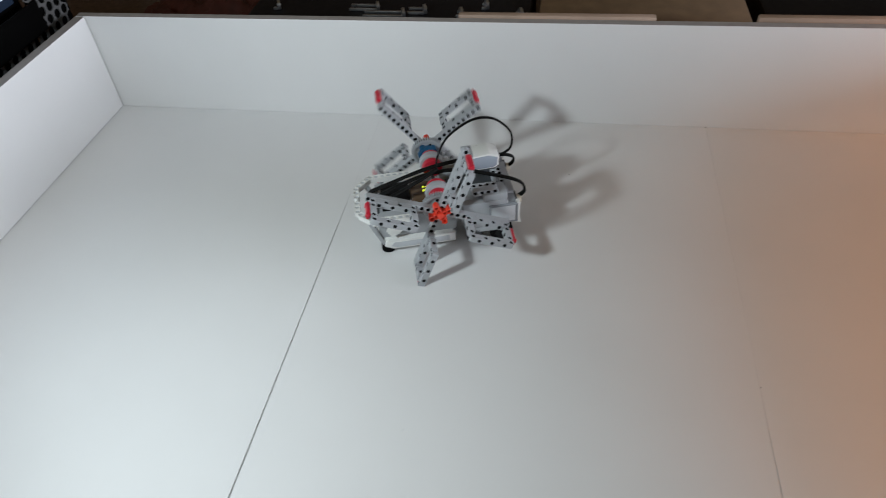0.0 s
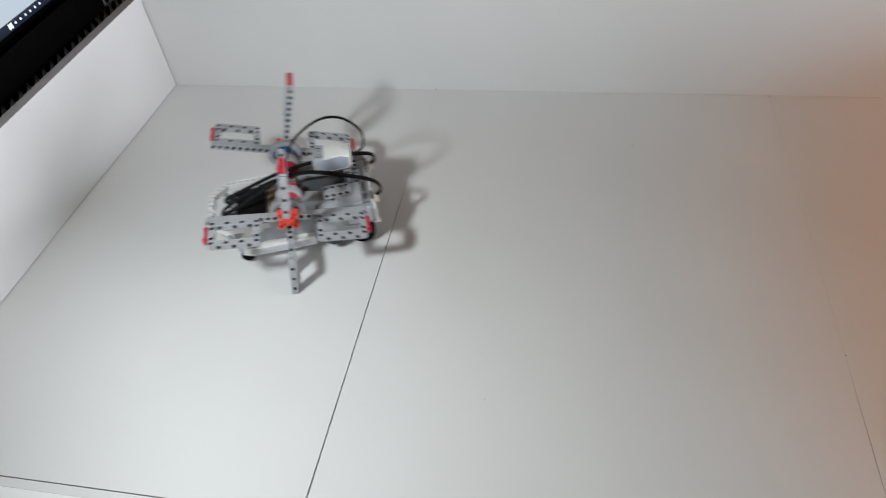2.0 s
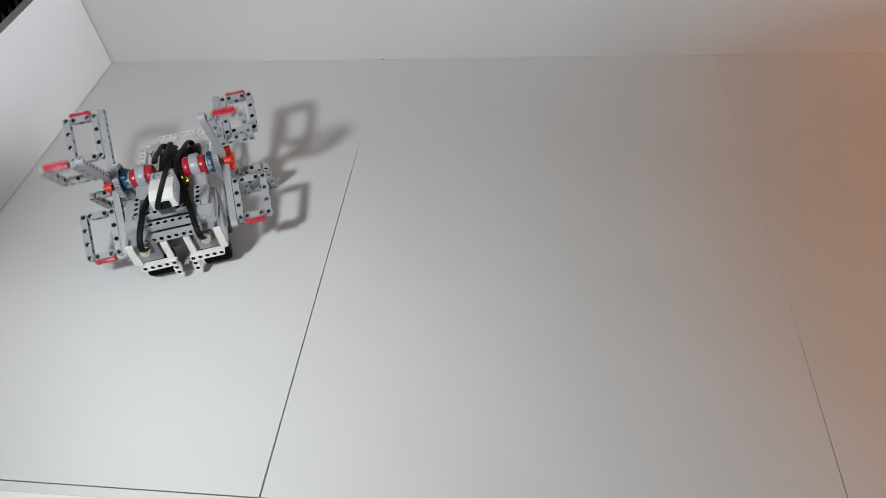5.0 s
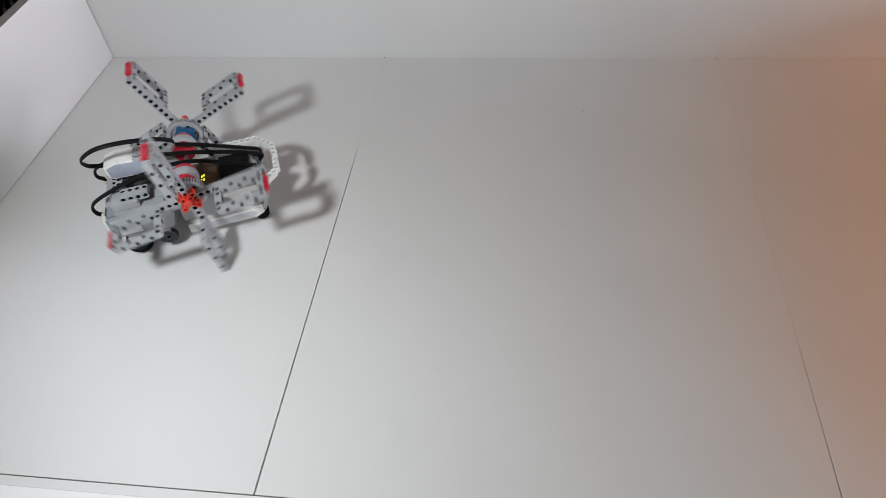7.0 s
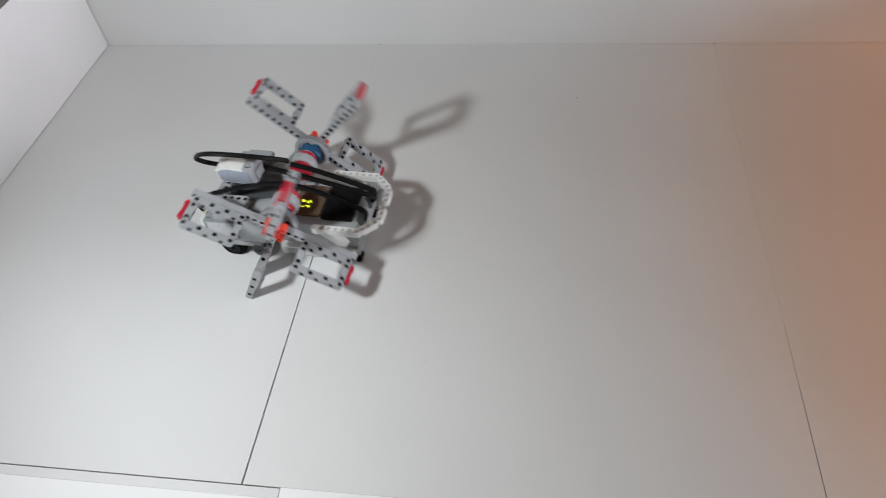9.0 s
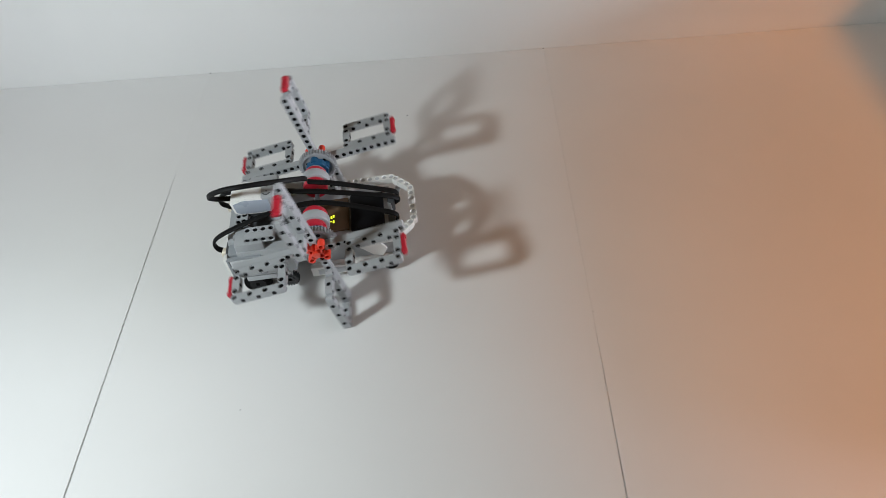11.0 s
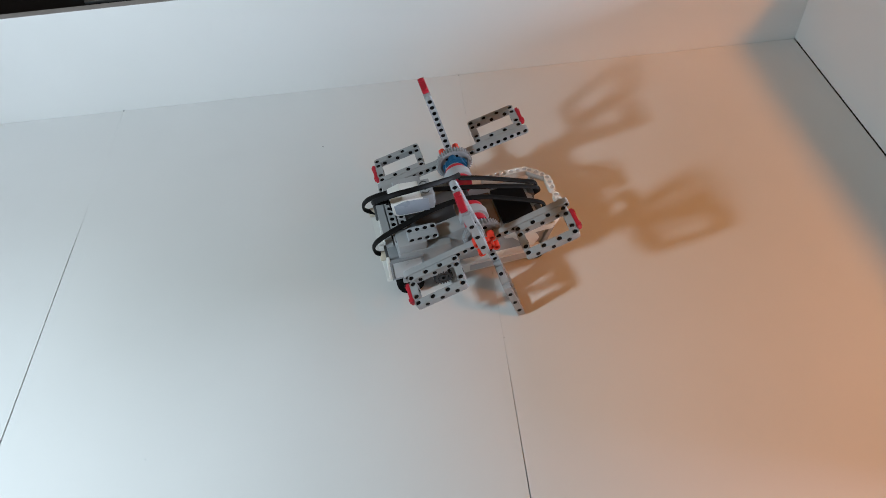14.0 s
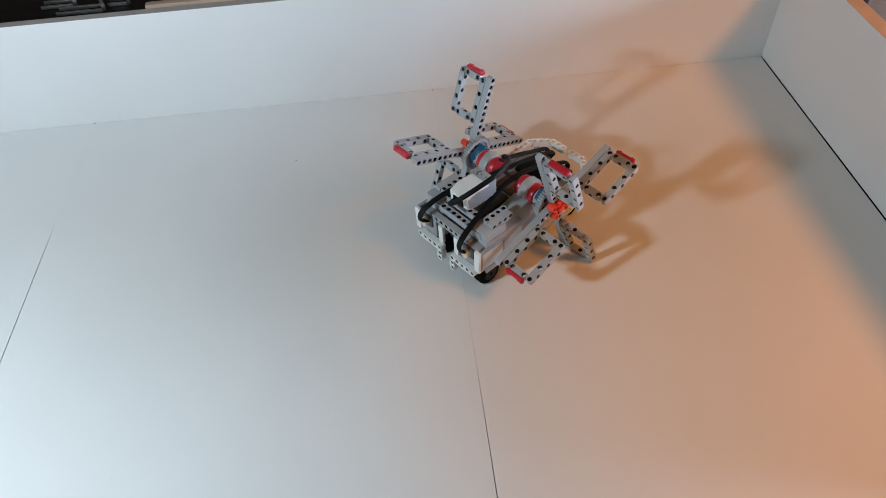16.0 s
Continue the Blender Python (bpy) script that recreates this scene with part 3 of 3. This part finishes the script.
    # cables: flat ribbons
    for pts in (
        ((-0.006, 0.010, 0.100), (0.020, 0.015, 0.088), (0.060, 0.018, 0.070), (0.082, 0.018, 0.060), (0.079, 0.017, 0.050)),
        ((-0.097, -0.033, 0.056), (-0.108, -0.032, 0.064), (-0.104, -0.030, 0.076), (-0.072, -0.024, 0.086), (-0.030, -0.014, 0.090), (0.010, -0.010, 0.086), (0.060, -0.012, 0.068), (0.080, -0.014, 0.059), (0.079, -0.016, 0.050)),
        ((-0.097, 0.031, 0.056), (-0.109, 0.031, 0.066), (-0.102, 0.029, 0.080), (-0.070, 0.022, 0.090), (-0.030, 0.008, 0.093), (0.010, 0.004, 0.088), (0.060, 0.006, 0.072), (0.083, 0.010, 0.059), (0.079, 0.014, 0.049)),
    ):
        bm = bmesh.new()
        add_tube(bm, pts, 0.0016, 0, 10, 8, 2.2)
        part("cable", bm, [CABLE], robot, "flat black connecting cable")
    bm = bmesh.new()
    add_tube(bm, ((0.0, 0, 0), (-0.014, -0.001, 0.010), (-0.014, -0.003, 0.030), (0.006, -0.004, 0.048), (0.032, -0.003, 0.049), (0.062, 0.002, 0.032), (0.076, 0.008, 0.010), (0.078, 0.010, 0.0)), 0.0012, 0, 10, 10, 2.3)
    loop = part("cable_loop", bm, [CABLE], robot, "loop of flat black sensor cable")
    loop.location = (-0.084, 0, 0.100)
    SWING.append(loop)
    return robot, paddle_wheel(robot, 1), paddle_wheel(robot, -1)


# ---- things round the tray ----
def monitor():
    """A screen standing behind the short wall, facing the tray."""
    root = tagged(new("monitor"), "black monitor with a lit page above a dark taskbar", "monitor")
    root.location = (-0.062, 0.33, -0.025)
    bm = bmesh.new()
    add_box(bm, (-0.012, 0, 0.34), (0.022, 0.66, 0.36), 0, 0.004)
    part("housing", bm, [MATBLACK], root, "black housing with a wide lower bezel")
    bm = bmesh.new()
    add_box(bm, (0.0, 0, 0.236), (0.002, 0.63, 0.012))
    bar = part("taskbar", bm, [NAVY], root, "dark navy taskbar")
    bm = bmesh.new()
    add_box(bm, (0.0, 0, 0.374), (0.002, 0.63, 0.264))
    part("page", bm, [PAGE], root, "pale blue lit page")
    bm = bmesh.new()
    for k in range(2):
        add_box(bm, (0.0014, 0.118 + 0.008 * k, 0.285), (0.001, 0.0018, 0.075))
        add_box(bm, (0.0014, 0.158 + 0.012 * k, 0.290), (0.001, 0.0018, 0.055))
    for k in range(4):
        add_box(bm, (0.0014, 0.143, 0.252 + 0.018 * k), (0.001, 0.040, 0.0018))
        add_box(bm, (0.0014, 0.146 + 0.004 * (k % 2), 0.261 + 0.018 * k), (0.001, 0.010, 0.008))
    part("page_drawing", bm, [PAGELINE], root, "grey line drawing")
    for k in range(7):
        bm = bmesh.new()
        add_box(bm, (0.0014, 0.17 + 0.011 * k, 0.2365), (0.001, 0.0032 if k else 0.008, 0.0030 if k else 0.007), 0, 0.0005)
        part("icon", bm, [ICON], root)
    bm = bmesh.new()
    add_box(bm, (-0.03, 0, 0.09), (0.03, 0.08, 0.18), 0, 0.003)
    add_box(bm, (-0.05, 0, 0.006), (0.16, 0.24, 0.012), 0, 0.003)
    part("stand", bm, [BLACK], root)


def grille():
    """A black box with a perforated grey front, most of it under a black cover plate."""
    root = tagged(new("perforated_box"), "black box with a grey front of round holes beside the tray", "box")
    root.location = (-0.046, 0.40, -0.025)
    bm = bmesh.new()
    add_box(bm, (-0.0085, 0, 0.0825), (0.008, 0.66, 0.165), 0, 0.001)
    add_box(bm, (-0.0085, 0.299, 0.145), (0.008, 0.078, 0.290), 0, 0.001)
    part("box_body", bm, [MATBLACK], root)
    bm = bmesh.new()
    add_box(bm, (0.0035, -0.035, 0.2005), (0.003, 0.600, 0.045), 0, 0.0008, Matrix.Rotation(radians(0.7), 3, "X"))
    part("cover_plate", bm, [MATBLACK], root, "black cover plate")
    bm = bmesh.new()
    pitch, seg, r = 0.0185, 12, 0.0073
    for row in range(8):
        for k in range(35):
            if row > 1 and k < 31:
                continue
            y = -0.318 + pitch * k + (pitch / 2 if row % 2 else 0)
            z = 0.1720 + row * pitch * 0.866
            rings = []
            for rr, x in ((1.0, 0.0), (r, 0.0), (r, -0.0020)):
                ring = []
                for j in range(seg):
                    a = 2 * math.pi * j / seg + math.pi / 6
                    q = rr if rr < 0.5 else pitch / 2 / math.cos(((a + math.pi / 6) % (math.pi / 3)) - math.pi / 6)
                    ring.append(bm.verts.new((x, y + q * math.cos(a), z + q * math.sin(a))))
                rings.append(ring)
            for u, v in zip(rings, rings[1:]):
                for j in range(seg):
                    i = (j + 1) % seg
                    bm.faces.new((u[j], u[i], v[i], v[j]))
    part("perforated_front", bm, [PERF], root, "grey sheet with rows of round holes")


def behind_tray():
    # dark case with metal fittings
    root = tagged(new("equipment_case"), "black equipment case with silver metal fittings behind the tray", "case")
    root.location = (0.43, 0.93, -0.025)
    bm = bmesh.new()
    add_box(bm, (0, 0, 0.055), (0.50, 0.34, 0.11), 0, 0.008)
    part("case_body", bm, [BLACK], root)
    for x, y, w in ((-0.20, -0.03, 0.008), (-0.04, -0.03, 0.050), (0.00, -0.055, 0.070), (0.055, -0.04, 0.030), (0.13, -0.05, 0.008), (0.17, -0.02, 0.008), (0.23, -0.05, 0.008)):
        bm = bmesh.new()
        for q in (-1, 1):
            add_box(bm, (x, y + q * 0.008, 0.1135), (w, 0.0045, 0.005), 0, 0.0012)
        add_ring(bm, (x + w / 2, y, 0.1165), (1, 0.4, 0), 0.0085, 0.0062, 0.005, 0, 18)
        part("fitting", bm, [SILVER], root, "silver metal fitting")
    for x, y, sx, ang, label in ((0.86, 0.95, 0.33, 0, "plain brown cardboard box behind the tray"),):
        box_root = tagged(new("cardboard_box"), label, "box")
        box_root.location = (x, y, -0.025)
        bm = bmesh.new()
        add_box(bm, (0, 0, 0.06), (sx, 0.36, 0.12), 0, 0.003)
        part("carton", bm, [CARD], box_root)
        bm = bmesh.new()
        add_box(bm, (-0.02, 0, 0.1215), (sx * 0.9, 0.02, 0.002), 0, 0.0005)
        part("tape", bm, [BEIGE], box_root, "beige tape along the flap")
    root = tagged(new("dark_cabinet"), "low black cabinet behind the tray", "cabinet")
    root.location = (1.36, 0.98, -0.025)
    bm = bmesh.new()
    add_box(bm, (0, 0, 0.05), (0.60, 0.40, 0.10), 0, 0.006)
    part("cabinet_body", bm, [BLACK], root)
    # folded dark red cloth
    bm = bmesh.new()
    bmesh.ops.create_grid(bm, x_segments=40, y_segments=30, size=0.5)
    for v in bm.verts:
        n = noise.noise(Vector((v.co.x * 9, v.co.y * 9, 3))) + 0.5 * noise.noise(Vector((v.co.x * 22, v.co.y * 22, 1)))
        v.co = Vector((v.co.x * 0.36, v.co.y * 0.34, 0.012 + 0.035 * (n + 1) * max(0.0, 1 - (2 * v.co.x) ** 4)))
    ob = finish("cloth", bm, MAROON, smooth=80)
    ob.location = (0.02, 0.94, -0.025)
    tagged(ob, "crumpled dark red cloth lying behind the tray", "cloth")
    # beige boards standing just behind the wall
    for x0, x1, y, top in ((0.585, 0.862, 0.722, 0.1635), (0.995, 1.30, 0.724, 0.1645)):
        bm = bmesh.new()
        add_box(bm, ((x0 + x1) / 2, y, (top - 0.025) / 2), (x1 - x0, 0.012, top + 0.025), 0, 0.004)
        tagged(finish("beige_board", bm, BEIGE, smooth=40), "beige board with rounded corners leaning on the tray wall", "board", group="boards behind the tray")


room()
tray()
robot, wheel_left, wheel_right = machine()
monitor()
grille()
behind_tray()

# ---- what moves ----
# seconds, x, y, height of the axle, heading in degrees
ROBOT = [
    (0, 0.5885, 0.4452, 0.0788, 197.0),
    (0.3, 0.5660, 0.4400, 0.0775, 198.0),
    (0.5, 0.5150, 0.4241, 0.0742, 199.5),
    (0.8, 0.5080, 0.4200, 0.0770, 196.0),
    (1, 0.4505, 0.4002, 0.0799, 192.9),
    (1.3, 0.4430, 0.3945, 0.0803, 192.6),
    (1.5, 0.3905, 0.3828, 0.0808, 192.4),
    (1.8, 0.3800, 0.3660, 0.0830, 198.0),
    (2, 0.3405, 0.3607, 0.0841, 200.7),
    (2.2, 0.2920, 0.3390, 0.0824, 204.0),
    (2.3, 0.2820, 0.3300, 0.0812, 206.0),
    (2.5, 0.2781, 0.3272, 0.0799, 208.6),
    (2.8, 0.2830, 0.3268, 0.0810, 203.0),
    (3, 0.2536, 0.3251, 0.0819, 183.4),
    (3.5, 0.2576, 0.3329, 0.0827, 169.5),
    (4, 0.2497, 0.3338, 0.0824, 148.6),
    (4.5, 0.2650, 0.3423, 0.0840, 130.2),
    (5.1, 0.2715, 0.3435, 0.0800, 105.0),
    (5.7, 0.2779, 0.3447, 0.0800, 79.0),
    (6.3, 0.2843, 0.3460, 0.0800, 52.0),
    (6.8, 0.2960, 0.3530, 0.0830, 29.0),
    (7, 0.2918, 0.3474, 0.0838, 22.7),
    (7.2, 0.2930, 0.3340, 0.0845, 14.0),
    (7.5, 0.3063, 0.3256, 0.0855, 4.9),
    (8, 0.2987, 0.3301, 0.0841, -14.8),
    (8.3, 0.3320, 0.3135, 0.0837, -12.5),
    (8.5, 0.3735, 0.3098, 0.0834, -10.3),
    (8.8, 0.3930, 0.3140, 0.0810, -7.5),
    (9, 0.4457, 0.3069, 0.0768, -4.5),
    (9.5, 0.5104, 0.2994, 0.0853, -2.9),
    (9.8, 0.5400, 0.2990, 0.0857, -0.5),
    (10, 0.5778, 0.2887, 0.0862, 1.6),
    (10.2, 0.6000, 0.3000, 0.0860, 2.3),
    (12.3, 0.7745, 0.3425, 0.0835, 10.4),
    (12.5, 0.7775, 0.3435, 0.0835, 10.4),
    (12.7, 0.7775, 0.3425, 0.0832, 10.4),
    (12.8, 0.7870, 0.3425, 0.0827, 8.5),
    (13, 0.8270, 0.3385, 0.0820, 0.9),
    (13.3, 0.8650, 0.3430, 0.0840, 4.0),
    (13.5, 0.8881, 0.3417, 0.0851, 6.0),
    (13.7, 0.9200, 0.3520, 0.0845, 7.8),
    (13.8, 0.9320, 0.3545, 0.0840, 8.5),
    (14, 0.9362, 0.3567, 0.0833, 9.4),
    (14.2, 0.9620, 0.3690, 0.0822, 11.5),
    (14.3, 0.9950, 0.3765, 0.0815, 13.8),
    (14.5, 1.0051, 0.3797, 0.0804, 15.2),
    (15, 1.0050, 0.3804, 0.0801, 15.2),
    (15.2, 1.0090, 0.3930, 0.0785, 18.0),
    (15.3, 1.0180, 0.4000, 0.0770, 25.0),
    (15.4, 1.0225, 0.4075, 0.0755, 31.0),
    (15.5, 1.0253, 0.4107, 0.0742, 35.2),
    (15.8, 1.0200, 0.4035, 0.0790, 36.0),
    (16, 1.0220, 0.4039, 0.0801, 36.1),
]
LEFT = [(0, 23), (.3, 8), (.4, -25), (.5, -55), (.8, -80), (.9, -105), (1.0, -127), (1.3, -168), (1.4, -178), (1.5, -199), (1.6, -222), (1.8, -258), (2.0, -261),
        (2.1, -285), (2.2, -312), (2.3, -330), (2.5, -339), (2.8, -349), (2.9, -360), (3.0, -378), (3.1, -405), (3.2, -420), (3.5, -435), (3.7, -445), (3.8, -458),
        (3.9, -472), (4.0, -484), (4.1, -505), (4.2, -522), (4.3, -530), (4.5, -532), (4.7, -550), (5.2, -630), (5.7, -715), (6.2, -800), (6.5, -880), (6.8, -930), (7.0, -966), (7.3, -978),
        (7.5, -991), (7.6, -1010), (7.7, -1035), (7.8, -1052), (8.0, -1058), (8.1, -1070), (8.2, -1090), (8.3, -1118), (8.4, -1140), (8.5, -1142), (8.6, -1152),
        (8.8, -1160), (8.9, -1180), (9.0, -1214), (9.2, -1240), (9.4, -1252), (9.5, -1266), (9.7, -1310), (9.9, -1335), (10.0, -1353), (10.2, -1380), (10.6, -1450),
        (11.0, -1520), (11.4, -1590), (11.8, -1660), (12.1, -1720), (12.3, -1765), (12.5, -1774), (12.7, -1778), (12.8, -1785), (12.9, -1800), (13.0, -1818),
        (13.1, -1845), (13.2, -1862), (13.3, -1872), (13.4, -1885), (13.5, -1897), (13.6, -1912), (13.7, -1940), (13.8, -1962), (14.0, -1967), (14.2, -1985),
        (14.3, -2020), (14.4, -2045), (14.5, -2048), (15.0, -2048), (15.2, -2045), (15.5, -2026), (16.0, -2001)]
RIGHT = [(0, 53), (.1, 25), (.3, 0), (.4, -28), (.5, -53), (.6, -75), (.8, -92), (.9, -135), (1.0, -159), (1.2, -180), (1.3, -182), (1.4, -222), (1.5, -251), (1.6, -268),
         (1.7, -290), (1.8, -318), (1.9, -335), (2.0, -342), (2.1, -362), (2.2, -395), (2.3, -408), (2.5, -413), (2.7, -400), (3.0, -377), (3.2, -360), (3.3, -335),
         (3.4, -305), (3.5, -300), (3.8, -292), (4.0, -285), (4.1, -278), (4.2, -245), (4.3, -215), (4.5, -211), (4.7, -205), (5.2, -120), (5.7, -35), (6.2, 55),
         (6.6, 140), (6.8, 178), (6.9, 150), (7.0, 99), (7.1, 88), (7.2, 78), (7.5, 67), (8.0, 83), (8.1, 60), (8.2, 25), (8.3, 0), (8.4, -8), (8.5, -10), (8.6, -45),
         (8.7, -85), (8.8, -100), (8.9, -105), (9.0, -117), (9.1, -150), (9.2, -178), (9.4, -190), (9.5, -205), (9.6, -250), (9.7, -275), (9.9, -290), (10.0, -317),
         (10.1, -345), (10.2, -370), (10.6, -450), (11.0, -530), (11.4, -610), (11.8, -690), (12.1, -755), (12.3, -798), (12.5, -800), (12.7, -800), (12.8, -812),
         (12.9, -835), (13.0, -869), (13.1, -885), (13.2, -892), (13.3, -910), (13.4, -945), (13.5, -967), (13.6, -975), (13.7, -1010), (13.8, -1045), (13.9, -1060),
         (14.0, -1062), (14.1, -1080), (14.2, -1110), (14.3, -1140), (14.4, -1148), (14.5, -1150), (15.0, -1149), (15.1, -1152), (15.2, -1165), (15.3, -1182),
         (15.4, -1198), (15.5, -1208), (15.7, -1230), (16.0, -1241)]


def motions():
    walk(robot, [(t, pose(x, y, z - AXLE, 0, 0, yaw)) for t, x, y, z, yaw in ROBOT])
    walk(SWING[0], [(t, pose(-0.084, 0, 0.100, a, 0, r)) for t, a, r in ((0, 8, -4), (2.5, 8, -6), (4.0, 10, -10), (4.6, 16, -17), (5.6, 26, -8), (6.8, 28, 0), (8.5, 29, 0), (10, 30, 0), (13, 35, 0), (16, 37, 0))])
    walk(wheel_left, [(t, pose(0, 0, AXLE, 0, -a, 0)) for t, a in LEFT])
    walk(wheel_right, [(t, pose(0, 0, AXLE, 0, -a, 0)) for t, a in RIGHT])


motions()
